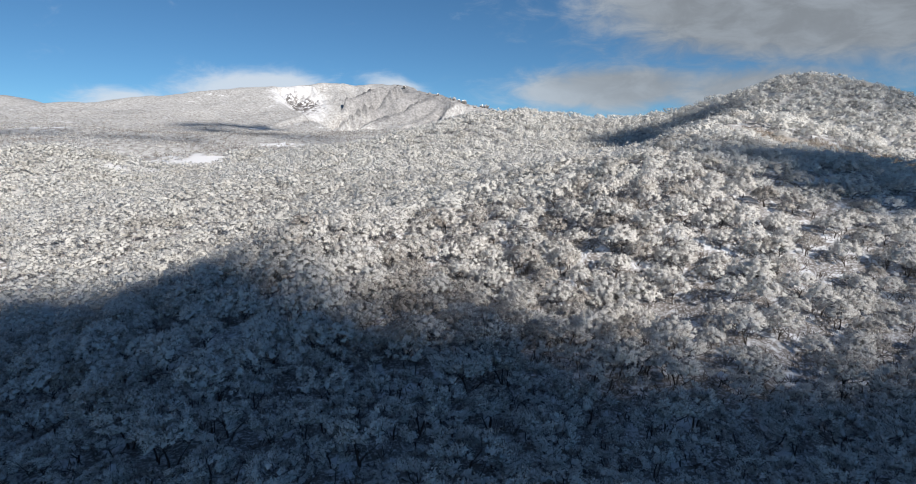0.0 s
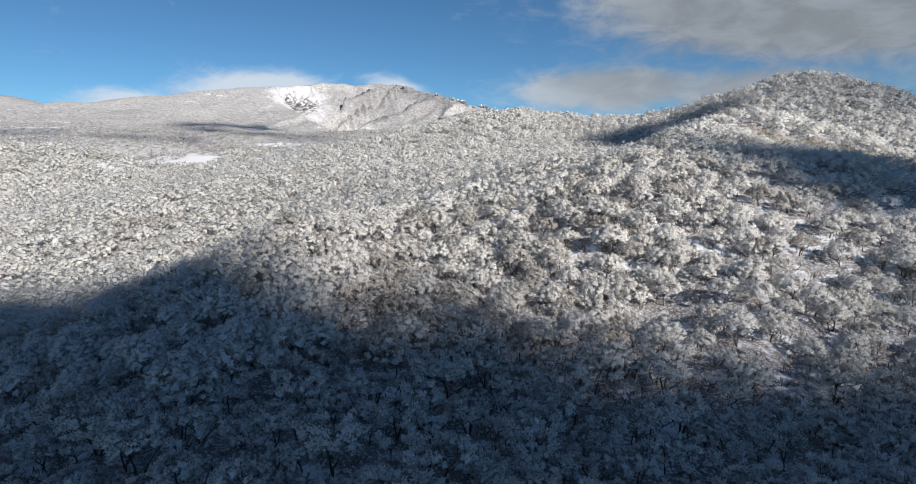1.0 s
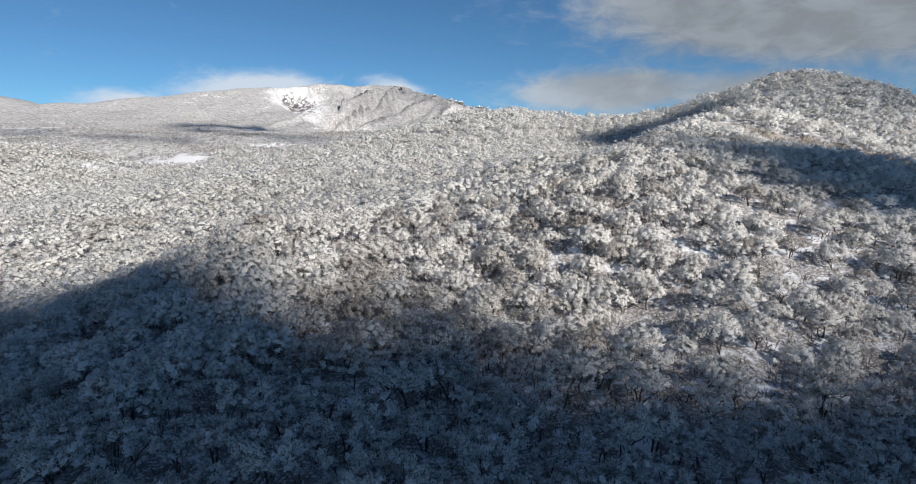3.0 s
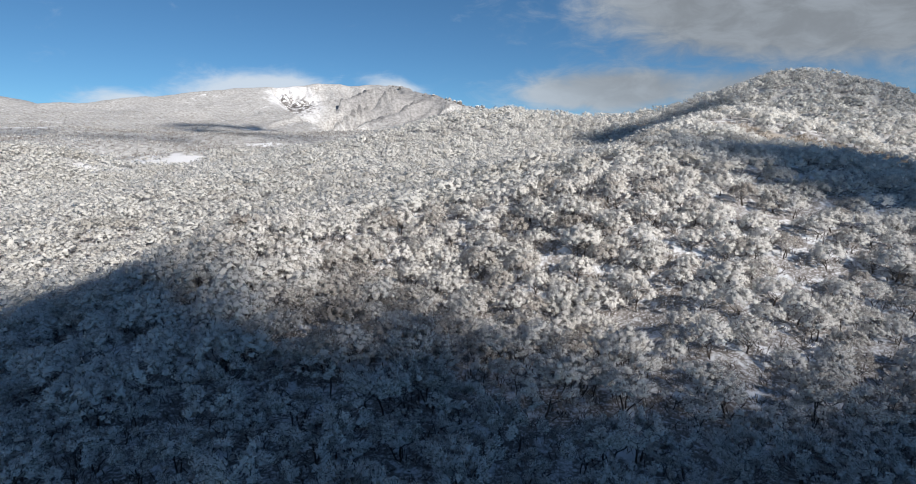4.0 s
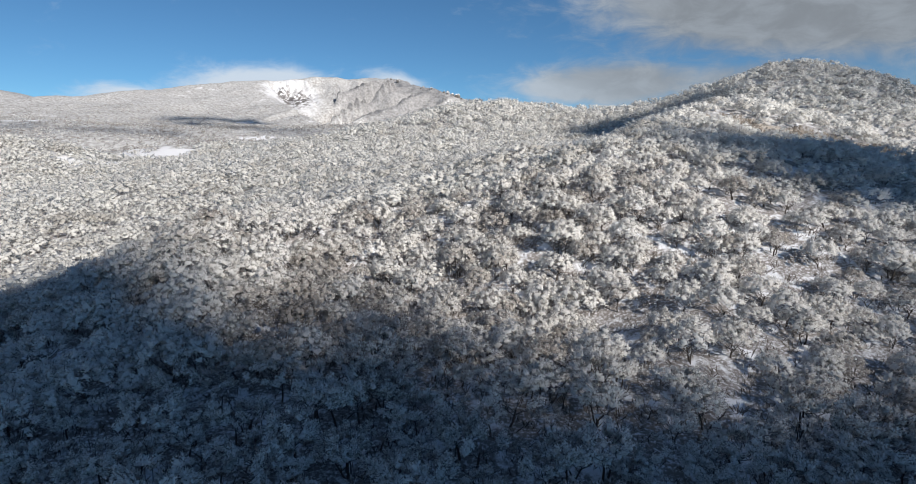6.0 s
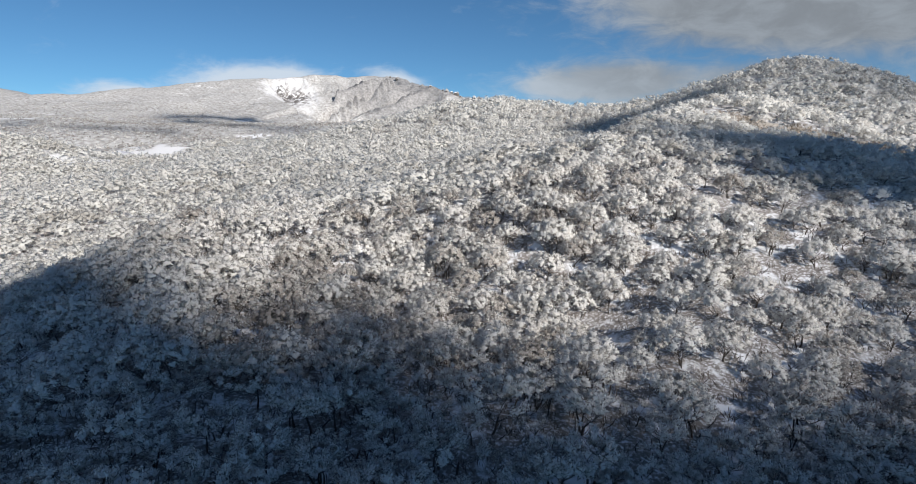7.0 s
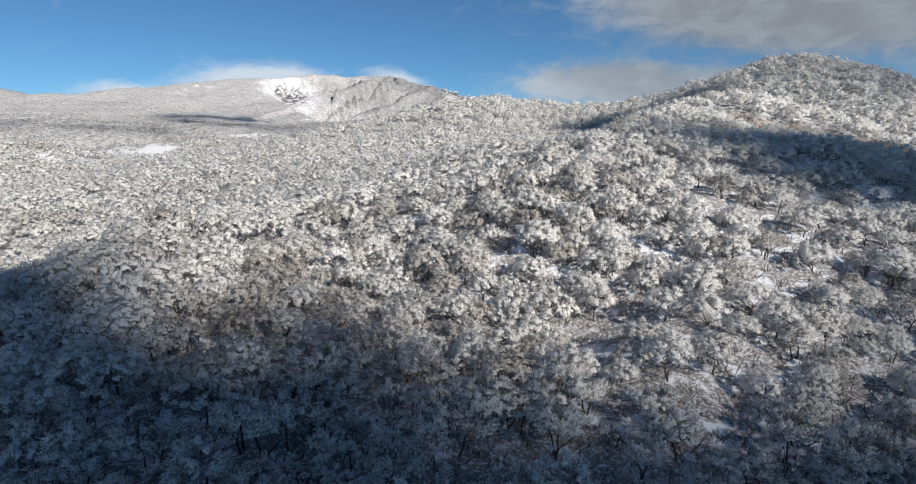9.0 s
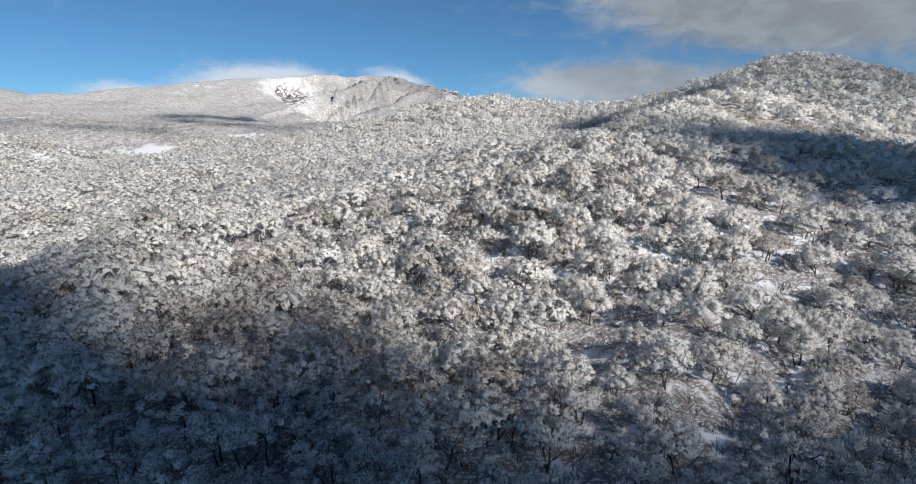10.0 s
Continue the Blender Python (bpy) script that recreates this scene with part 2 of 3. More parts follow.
SLOPE_FOLDS = [
    ("fold", -40, 528, 100, 45, 45, 4.3), ("fold", -58, 204, 70, 30, 90, 4.5), ("fold", 32, 186, 45, 20, 135, -3.3), ("fold", 14, 402, 100, 45, 0, -6.1),
    ("fold", -166, 330, 100, 45, 45, 5.8), ("fold", 50, 312, 45, 20, 90, -4.5), ("fold", -22, 168, 45, 20, 135, 2.2), ("fold", -58, 510, 45, 20, 45, 5.9),
    ("fold", -112, 150, 100, 45, 135, -1.3), ("fold", -112, 276, 45, 20, 0, -3.0), ("fold", -4, 258, 45, 20, 0, 2.5),
]
HILLS = NEAR_HILLS + FAR_HILLS + SPUR_FOLDS + SLOPE_FOLDS
# the far mountain's crest, from its long west shoulder over the summit to the rocky east end
CREST = [(-2600, 700, 60), (-1132, 1500, 193), (-893, 1800, 249), (-755, 1900, 280), (-640, 1960, 296), (-521, 2000, 308), (-354, 2100, 318), (-200, 1900, 272), (-81, 1750, 229), (60, 1650, 185), (260, 1600, 120)]
RIM = ((-661, 1900), (-365, 1500))  # the cirque's near edge


def crest_distance(x, y):
    best, height, along = np.full(x.shape, 1e9), np.zeros(x.shape), np.zeros(x.shape)
    run = 0.0
    for (x0, y0, z0), (x1, y1, z1) in zip(CREST, CREST[1:]):
        ux, uy = x1 - x0, y1 - y0
        size = math.hypot(ux, uy)
        s = np.clip(((x - x0) * ux + (y - y0) * uy) / size ** 2, 0, 1)
        d = np.hypot(x - x0 - s * ux, y - y0 - s * uy)
        near = d < best
        best, height, along = np.where(near, d, best), np.where(near, z0 + s * (z1 - z0), height), np.where(near, run + s * size, along)
        run += size
    return best, height, along


def ground_height(x, y):
    x, y = np.asarray(x, float), np.asarray(y, float)
    u, v = np.clip(x, -330, 160) / 100, (np.clip(y, 20, 600) - 200) / 100
    near = 27.4 + 3.84 * u + 14.36 * v - 2.56 * u * u - 0.16 * u * v - 0.46 * v * v - 0.19 * v ** 3
    d, top, along = crest_distance(x, y)
    plain = 30 + 0.062 * np.clip(y, -600, 2500)
    dome = plain + (top - plain) * np.exp((50 - np.sqrt(d * d + 50 ** 2)) / 260)
    (rx0, ry0), (rx1, ry1) = RIM
    size = math.hypot(rx1 - rx0, ry1 - ry0)
    side = ((x - rx0) * (ry1 - ry0) - (y - ry0) * (rx1 - rx0)) / -size  # to the east of the cirque's edge
    bowl = step(0, 110, side) * step(20, 160, d)
    skew = (along - 0.1 * d + 26 * value_noise(along / 90, d / 90, 3)) / 118
    rib = np.abs(2 * (skew - np.floor(skew)) - 1)
    minor = np.abs(value_noise((along - 0.1 * d) / 22, d / 110, 4))
    east = step(2520, 2620, along)
    steep = 0.56
    front = step(1047, 1017, 0.785 * x + 0.623 * y)  # the ribs run down the near side of the east crest
    wall = top - steep * (np.sqrt(d * d + 15 ** 2) - 15) + ((rib - 0.5) * 84 * east + (minor - 0.3) * (12 + 32 * east)) * step(8, 110, d) * front
    crags = step(2310, 2360, along) * step(2520, 2460, along) * step(20, 40, d) * step(170, 110, d)
    wall = wall + crags * (np.floor(3 * fbm(along / 30, d / 30, 3, 12)) * 9 - 14)
    face = step(-20, 40, side)
    mountain = dome * (1 - face) + np.maximum(wall, plain - 35) * face
    crag = step(0.15, 0.6, value_noise(along / 14, d / 14, 8)) * step(45, 10, d) * step(2650, 3000, along) * 7
    far = np.maximum(mountain, plain) + 0.5 * np.log1p(np.exp(np.clip(-(np.abs(mountain - plain)) / 12, -30, 0))) * 12
    far = far + crag + fbm(x / 140, y / 140, 4, 20) * 6 * step(700, 1300, y) * (1 - 0.6 * bowl)
    w = step(430, 760, np.hypot(x, y - 200))
    z = near * (1 - w) + far * w
    for _, cx, cy, la, lb, turn, high in HILLS:
        t = math.radians(turn)
        p = ((x - cx) * math.cos(t) + (y - cy) * math.sin(t)) / la
        q = (-(x - cx) * math.sin(t) + (y - cy) * math.cos(t)) / lb
        z = z + high * np.exp(-0.5 * (p * p + q * q))
    return z + fbm(x / 30, y / 30, 3, 40) * 0.9 + fbm(x / 6, y / 6, 2, 50) * 0.18


def link_mesh(name, verts, faces, mats, index=None, smooth=True, normals=None):
    """A mesh object from arrays; faces is an (n, 3 or 4) array."""
    me = bpy.data.meshes.new(name)
    n, k = faces.shape
    size = np.where(faces[:, 2] == faces[:, -1], 3, k) if k == 4 else np.full(n, k)
    first = np.concatenate([[0], np.cumsum(size)[:-1]])
    corner = faces.ravel()[(np.arange(k)[None, :] < size[:, None]).ravel()]
    me.vertices.add(len(verts))
    me.vertices.foreach_set("co", np.ascontiguousarray(verts, dtype=np.float32).ravel())
    me.loops.add(len(corner))
    me.loops.foreach_set("vertex_index", np.ascontiguousarray(corner, dtype=np.int32))
    me.polygons.add(n)
    me.polygons.foreach_set("loop_start", np.ascontiguousarray(first, dtype=np.int32))
    for m in mats:
        me.materials.append(m)
    if index is not None:
        me.polygons.foreach_set("material_index", np.ascontiguousarray(index, dtype=np.int32))
    me.polygons.foreach_set("use_smooth", np.full(n, smooth))
    me.update(calc_edges=True)
    if normals is not None:
        me.normals_split_custom_set_from_vertices(np.ascontiguousarray(normals, dtype=np.float32))
    return me


def build_ground():
    angles = np.radians(np.concatenate([np.arange(-48, -36, 0.4), np.arange(-36, 3, 0.16), np.arange(3, 48.01, 0.4), np.arange(52, 308.01, 4.0)]))
    radii = np.concatenate([6 * 1.033 ** np.arange(0, 165), np.arange(1290, 2300, 12.0), 2300 * 1.05 ** np.arange(0, 16)])
    A, Rr = np.meshgrid(angles, radii)
    x, y = 18 + Rr * np.sin(A), 10 + Rr * np.cos(A)
    z = ground_height(x, y)
    rows, cols = x.shape
    i = np.arange(rows - 1)[:, None] * cols
    j = np.arange(cols)[None, :]
    k = (j + 1) % cols
    faces = np.stack([i + j, i + k, i + cols + k, i + cols + j], -1).reshape(-1, 4)[:, ::-1]
    verts = np.stack([x, y, z], -1).reshape(-1, 3)
    # the middle under the camera
    hub = len(verts)
    verts = np.vstack([verts, [[18, 10, float(ground_height(18.0, 10.0))]]])
    jj = np.arange(cols)
    fan = np.stack([np.full(cols, hub), jj, (jj + 1) % cols, (jj + 1) % cols], -1)
    me = link_mesh("ground", verts, faces, [SNOW])
    bm = bmesh.new()
    bm.from_mesh(me)
    bm.verts.ensure_lookup_table()
    for f in fan:
        nf = bm.faces.new([bm.verts[f[0]], bm.verts[f[2]], bm.verts[f[1]]])
        nf.smooth = True
    bmesh.ops.recalc_face_normals(bm, faces=bm.faces[:])
    bm.to_mesh(me)
    bm.free()
    return tagged(new("ground", me), "snow-covered mountain land with wooded slopes and a far summit", "ground", kind="structure")


build_ground()


# ---- trees ----
def tube(verts, faces, a, b, ra, rb, sides):
    """A tapered limb from a to b."""
    d = b - a
    d = d / (np.linalg.norm(d) + 1e-9)
    s = np.cross(d, [0.31, 0.87, 0.38])
    s /= np.linalg.norm(s) + 1e-9
    t = np.cross(d, s)
    base = len(verts)
    for p, r in ((a, ra), (b, rb)):
        for k in range(sides):
            w = 2 * math.pi * k / sides
            verts.append(p + r * (math.cos(w) * s + math.sin(w) * t))
    for k in range(sides):
        m = (k + 1) % sides
        faces.append((base + k, base + m, base + sides + m, base + sides + k))


def unit(v):
    return v / (np.linalg.norm(v) + 1e-9)


def grow(rng, level, tips, stems=(1, 2)):
    """One leafless tree of about 8 m: limb mesh, and the places and ways of its twig tufts.
    level 0 is the closest, 2 the farthest."""
    verts, faces = [], []
    sides = (5, 4, 3, 3)[level]
    height = rng.uniform(7.2, 9.4)
    ends = []
    for s in range(rng.integers(stems[0], stems[1] + 1)):
        lean = np.array([rng.normal(0, 0.1), rng.normal(0, 0.1), 1.0])
        if s:
            lean[:2] += rng.normal(0, 0.2, 2)
        d, p, r = unit(lean), np.array([rng.normal(0, 0.15), rng.normal(0, 0.15), -0.5]), rng.uniform(0.07, 0.115)
        bare = height * (rng.uniform(0.32, 0.44) if level == 0 else rng.uniform(0.24, 0.36))
        q = p + d * (bare + 0.5)
        bend = q + np.array([rng.normal(0, 0.25), rng.normal(0, 0.25), 0])
        if level < 2:
            midp = (p + q) / 2 + rng.normal(0, 0.14, 3)
            tube(verts, faces, p, midp, r * 1.25, r, sides)
            tube(verts, faces, midp, bend, r, r * 0.8, sides)
        else:
            tube(verts, faces, p, bend, r * 1.3, r * 0.7, sides)
        boughs = rng.integers(5, 8)
        turn = rng.uniform(0, 6.28)
        for k in range(boughs):
            w = turn + 6.283 * k / boughs + rng.normal(0, 0.3)
            out = unit(np.array([math.cos(w) * 0.85, math.sin(w) * 0.85, rng.uniform(0.45, 1.3)]))
            long = (height - bare) * rng.uniform(0.5, 0.75)
            start = bend - d * rng.uniform(0, 0.9)
            e1 = start + out * long * 0.55
            e2 = e1 + unit(out + rng.normal(0, 0.25, 3) + [0, 0, 0.15]) * long * 0.5
            if level < 2:
                tube(verts, faces, start, e1, r * 0.55, r * 0.36, max(3, sides - 1))
                tube(verts, faces, e1, e2, r * 0.36, r * 0.16, 3)
            for m in range((7, 4, 4, 3)[level]):
                f = rng.uniform(0.25, 1.0)
                root = e1 + (e2 - e1) * f if rng.random() < 0.7 else start + (e1 - start) * rng.uniform(0.5, 1)
                way = unit(out + rng.normal(0, 0.6, 3) + [0, 0, 0.3])
                tip = root + way * long * rng.uniform(0.22, 0.42)
                if level == 0:
                    tube(verts, faces, root, tip, r * 0.2, r * 0.07, 3)
                ends.append((tip, way))
            ends.append((e2, out))
    order = rng.permutation(len(ends))[:tips]
    spread = np.array([1.44, 1.44, 1.06] if level < 2 else [1.66, 1.66, 0.95])  # broad, low crowns
    return np.array(verts) * spread, np.array(faces), [(ends[k][0] * spread, unit(ends[k][1] * spread)) for k in order], height * 1.06


def tufts(rng, ends, each, length, width, spread, centre, round_off, bare):
    """Small pointed twig sprays that stand out from the branch ends."""
    P = np.repeat(np.array([e[0] for e in ends]), each, axis=0)
    W = np.repeat(np.array([e[1] for e in ends]), each, axis=0)
    n = len(P)
    ball = rng.normal(0, 1, (n, 3))
    ball /= np.linalg.norm(ball, axis=1, keepdims=True)
    ball[:, 2] = np.where(rng.random(n) < 0.6, np.abs(ball[:, 2]), ball[:, 2])
    ball *= rng.uniform(0.55, 1.15, (n, 1))
    P = P + ball * np.array([spread, spread, spread * 0.7]) * 1.5
    out = P - centre
    out /= np.linalg.norm(out, axis=1, keepdims=True) + 1e-9
    out = out * 0.55 + ball * 0.65 + np.array([0, 0, 0.15])
    out /= np.linalg.norm(out, axis=1, keepdims=True) + 1e-9
    d = W * 0.45 + out * 0.45 + rng.normal(0, 0.7, (n, 3)) + np.array([0, 0, 0.2])
    d /= np.linalg.norm(d, axis=1, keepdims=True)
    s = np.cross(d, rng.normal(0, 1, (n, 3)))
    s /= np.linalg.norm(s, axis=1, keepdims=True) + 1e-9
    s *= np.where((np.cross(s, d) * -out).sum(1, keepdims=True) > 0, -1.0, 1.0)
    L = length * rng.uniform(0.6, 1.3, (n, 1))
    Wd = width * rng.uniform(0.6, 1.4, (n, 1))
    L, Wd = np.where(bare[:, None], L * 2.4, L), np.where(bare[:, None], Wd * 0.4, Wd)
    tri = np.stack([P - d * L * 0.4 - s * Wd, P - d * L * 0.3 + s * Wd * rng.uniform(0.3, 1.2, (n, 1)), P + d * L * 0.6], 1)
    face = np.cross(s, d)
    normal = out * round_off + face * (1 - round_off)
    normal /= np.linalg.norm(normal, axis=1, keepdims=True) + 1e-9
    k = np.arange(3 * n).reshape(-1, 3)
    return tri.reshape(-1, 3), k[:, [0, 1, 2, 2]], np.repeat(normal, 3, axis=0)


def lobes(rng, ends, heart, radius, sides, fill=0.8):
    """The rounded, rime-packed boughs that together make up a crown: one small uneven dome on each branch end."""
    P, D = np.array([e[0] for e in ends]), np.array([e[1] for e in ends])
    n = len(P)
    D = D + [0, 0, 0.25]
    D /= np.linalg.norm(D, axis=1, keepdims=True)
    S = np.cross(D, [0.31, 0.87, 0.38])
    S /= np.linalg.norm(S, axis=1, keepdims=True)
    T = np.cross(D, S)
    R = radius * rng.uniform(0.75, 1.25, (n, 1))
    C = P - D * R * 0.6
    core = R * fill
    V = [C + D * core * rng.uniform(0.8, 1.1, (n, 1))]
    for up, wide, shift in ((0.62, 0.68, 0.0), (-0.05, 1.0, 0.5)):
        for k in range(sides):
            w = 6.283 * (k + shift) / sides + rng.normal(0, 0.16, (n, 1))
            g = rng.uniform(0.78, 1.2, (n, 1))
            V.append(C + D * core * up * g + (np.cos(w) * S + np.sin(w) * T) * core * wide * g * [1, 1, 0.85])
    V = np.stack(V, 1)
    per = 1 + 2 * sides
    F = []
    for k in range(sides):
        m = (k + 1) % sides
        F.append((0, 1 + k, 1 + m, 1 + m))
        F.append((1 + k, 1 + sides + k, 1 + sides + m, 1 + m))
    F = (np.array(F)[None] + per * np.arange(n)[:, None, None]).reshape(-1, 4)
    own = V - C[:, None]
    own /= np.linalg.norm(own, axis=2, keepdims=True) + 1e-9
    whole = V - heart
    whole /= np.linalg.norm(whole, axis=2, keepdims=True) + 1e-9
    nn = own * 0.4 + whole * 0.4 + [0, 0, 0.3]
    nn /= np.linalg.norm(nn, axis=2, keepdims=True) + 1e-9
    return V.reshape(-1, 3), F, nn.reshape(-1, 3), (C, D, R)


def strokes(rng, caps, heart, each, length, width, near, far, bare):
    """Rimed twig sprays that stand out, feather-like, from the lobes of a crown."""
    C, D, R = (np.repeat(v, each, axis=0) for v in caps)
    n = len(C)
    u = D * 0.6 + rng.normal(0, 0.7, (n, 3))
    u /= np.linalg.norm(u, axis=1, keepdims=True)
    P = C + u * R * rng.uniform(near, far, (n, 1))
    d = u * 0.4 + rng.normal(0, 0.6, (n, 3)) + np.array([0, 0, 0.25])
    d /= np.linalg.norm(d, axis=1, keepdims=True)
    s = np.cross(d, rng.normal(0, 1, (n, 3)))
    s /= np.linalg.norm(s, axis=1, keepdims=True) + 1e-9
    s *= np.where((np.cross(s, d) * u).sum(1, keepdims=True) < 0, -1.0, 1.0)
    L, W = length * rng.uniform(0.6, 1.4, (n, 1)), width * rng.uniform(0.6, 1.4, (n, 1))
    L, W = np.where(bare[:, None], L * 2.4, L), np.where(bare[:, None], W * 0.4, W)  # twigs without rime are long and thin
    tri = np.stack([P - d * L * 0.3 - s * W * 0.5, P - d * L * 0.2 + s * W * 0.7, P + d * L * 0.8], 1)
    whole = P - heart
    whole /= np.linalg.norm(whole, axis=1, keepdims=True) + 1e-9
    normal = u * 0.35 + whole * 0.4 + np.cross(s, d) * 0.15 + [0, 0, 0.3]
    normal /= np.linalg.norm(normal, axis=1, keepdims=True) + 1e-9
    k = np.arange(3 * n).reshape(-1, 3)
    return tri.reshape(-1, 3), k[:, [0, 1, 2, 2]], np.repeat(normal, 3, axis=0)


def dome(rng, ends, tips, heart, height, level):
    """Spread the branch ends over the low, lobed dome that these crowns make."""
    size = np.array([4.2, 4.2, height * 0.41] if level < 2 else [4.6, 4.6, height * 0.40])
    lobe = rng.uniform(0, 6.283, 3)

    def reach(d):
        w = math.atan2(d[1], d[0])
        return 1 + 0.13 * math.sin(2 * w + lobe[0]) + 0.10 * math.sin(3 * w + lobe[1]) + 0.06 * math.sin(5 * w + lobe[2] + 3 * d[2])

    made = []
    if level == 0:
        for p, w in ends:
            d = (p - heart) / size
            d[2] = max(d[2], 0.05)
            d = unit(d)
            made.append((heart + d * size * reach(d) * rng.uniform(0.72, 1.0), unit(w * 0.5 + d * 0.5)))
    else:
        for k in range(tips):
            c = 1 - (0, 1.05, 1.15, 1.25)[level] * (k + 0.5) / tips
            w = k * 2.39996 + rng.normal(0, 0.22)
            c += rng.normal(0, 0.05)
            r = math.sqrt(max(0.0, 1 - c * c))
            d = np.array([r * math.cos(w), r * math.sin(w), c])
            made.append((heart + d * size * reach(d) * rng.uniform(0.78, 1.03), d))
    return made


def limb_normals(v, f):
    n = np.zeros_like(v)
    fn = np.cross(v[f[:, 2]] - v[f[:, 0]], v[f[:, 3]] - v[f[:, 1]])
    for k in range(4):
        np.add.at(n, f[:, k], fn)
    return n / (np.linalg.norm(n, axis=1, keepdims=True) + 1e-9)


def tree_shape(seed, level):
    rng = np.random.default_rng(seed)
    tips = (84, 46, 21, 10)[level]
    lv, lf, ends, height = grow(rng, level, tips)
    heart = np.array([0, 0, height * 0.52])
    ends = dome(rng, ends, tips, heart, height, level)
    if level == 0:
        bare = rng.random(len(ends) * 26) < 0.24
        tv, tf, tn = tufts(rng, ends, 26, 0.45, 0.105, 0.42, heart, 0.75, bare)
        upper = [e for e in ends if e[0][2] > height * 0.5]
        cv, cf, cn, caps = lobes(rng, upper, heart, 0.62, 3)
        return lv, lf, np.vstack([tv, cv]), np.vstack([tf, cf + len(tv)]), np.concatenate([bare.astype(int), np.full(len(cf), 2)]), np.vstack([tn, cn])
    cv, cf, cn, caps = lobes(rng, ends, heart, (0, 0.78, 1.12, 1.5)[level], (0, 3, 3, 3)[level], (0, 0.8, 0.78, 0.72)[level])
    bare = (rng.random(len(ends) * (0, 26, 13, 11)[level]) < (0, 0.12, 0.03, 0.0)[level])
    tv, tf, tn = strokes(rng, caps, heart, (0, 26, 13, 11)[level], (0, 0.44, 0.6, 0.72)[level], (0, 0.18, 0.32, 0.42)[level], (0, 0.7, 0.7, 0.65)[level], (0, 1.3, 1.25, 1.25)[level], bare)
    bare = np.concatenate([bare.astype(int), np.full(len(cf), 2)])
    low = [1, 1, (1, 0.92, 0.8, 0.8)[level]]  # farther trees are scaled lower, so less shade shows between crowns
    return lv * low, lf, np.vstack([tv, cv]) * low, np.vstack([tf, cf + len(tv)]), bare, np.vstack([tn, cn])


def in_clearing(x, y):
    hit = np.zeros(x.shape, bool)
    for cx, cy, la, lb, turn in CLEARINGS[:-1] + [MEADOW]:
        t = math.radians(turn)
        p = ((x - cx) * math.cos(t) + (y - cy) * math.sin(t)) / la
        q = (-(x - cx) * math.sin(t) + (y - cy) * math.cos(t)) / lb
        hit |= p * p + q * q < 0.7 + 0.9 * value_noise(x / 14, y / 14, 77) + 0.3 * value_noise(x / 5, y / 5, 78)
    return hit


def stand(rng, spacing, lo, hi, half_angle):
    """Places for trees on a shaken grid, between two distances from the glade under the flight line."""
    reach = hi + 10
    gx, gy = np.meshgrid(np.arange(-reach, reach, spacing), np.arange(-reach * 0.2, reach, spacing))
    x = gx.ravel() + rng.uniform(-0.48, 0.48, gx.size) * spacing + GLADE[0]
    y = gy.ravel() + rng.uniform(-0.48, 0.48, gx.size) * spacing + GLADE[1]
    d = np.hypot(x - GLADE[0], y - GLADE[1])
    ang = np.degrees(np.arctan2(x - GLADE[0], y - GLADE[1] + 45))
    keep = (d >= lo) & (d < hi) & (np.abs(ang + 2) < half_angle) & ~in_clearing(x, y)
    thin = value_noise(x / 28, y / 28, 60) * 0.5 + value_noise(x / 11, y / 11, 61) * 0.35
    hollow = np.exp(-((x - 50) / 20) ** 2 - ((y - 148) / 9) ** 2) * 0.3
    keep &= y < 615 - 0.72 * np.clip(x, 0, 200)  if lo < 600 else y > 0  # none behind the ridge
    hollow = hollow + np.exp(-((x - 84) / 34) ** 2 - ((y - 148) / 24) ** 2) * 0.3  # an open stand on the right-hand bank
    keep &= rng.random(len(x)) < 0.98 + np.minimum(0, thin) * 0.3 - hollow
    return x[keep], y[keep]


GLADE = (20.0, 18.0)
rng = np.random.default_rng(5)


def sizes(rng, x, y):
    return np.clip(1.0 + 0.18 * value_noise(x / 40, y / 40, 90) + rng.normal(0, 0.16, len(x)), 0.6, 1.45)


def high_ground(x, y):
    return (x > 60) & (y > 395 - 0.3 * (x - 60))


def keep_rime(me, values):
    """How thickly each tree is rimed."""
    me.attributes.new("rime", "FLOAT", "POINT").data.foreach_set("value", np.ascontiguousarray(values, dtype=np.float32))


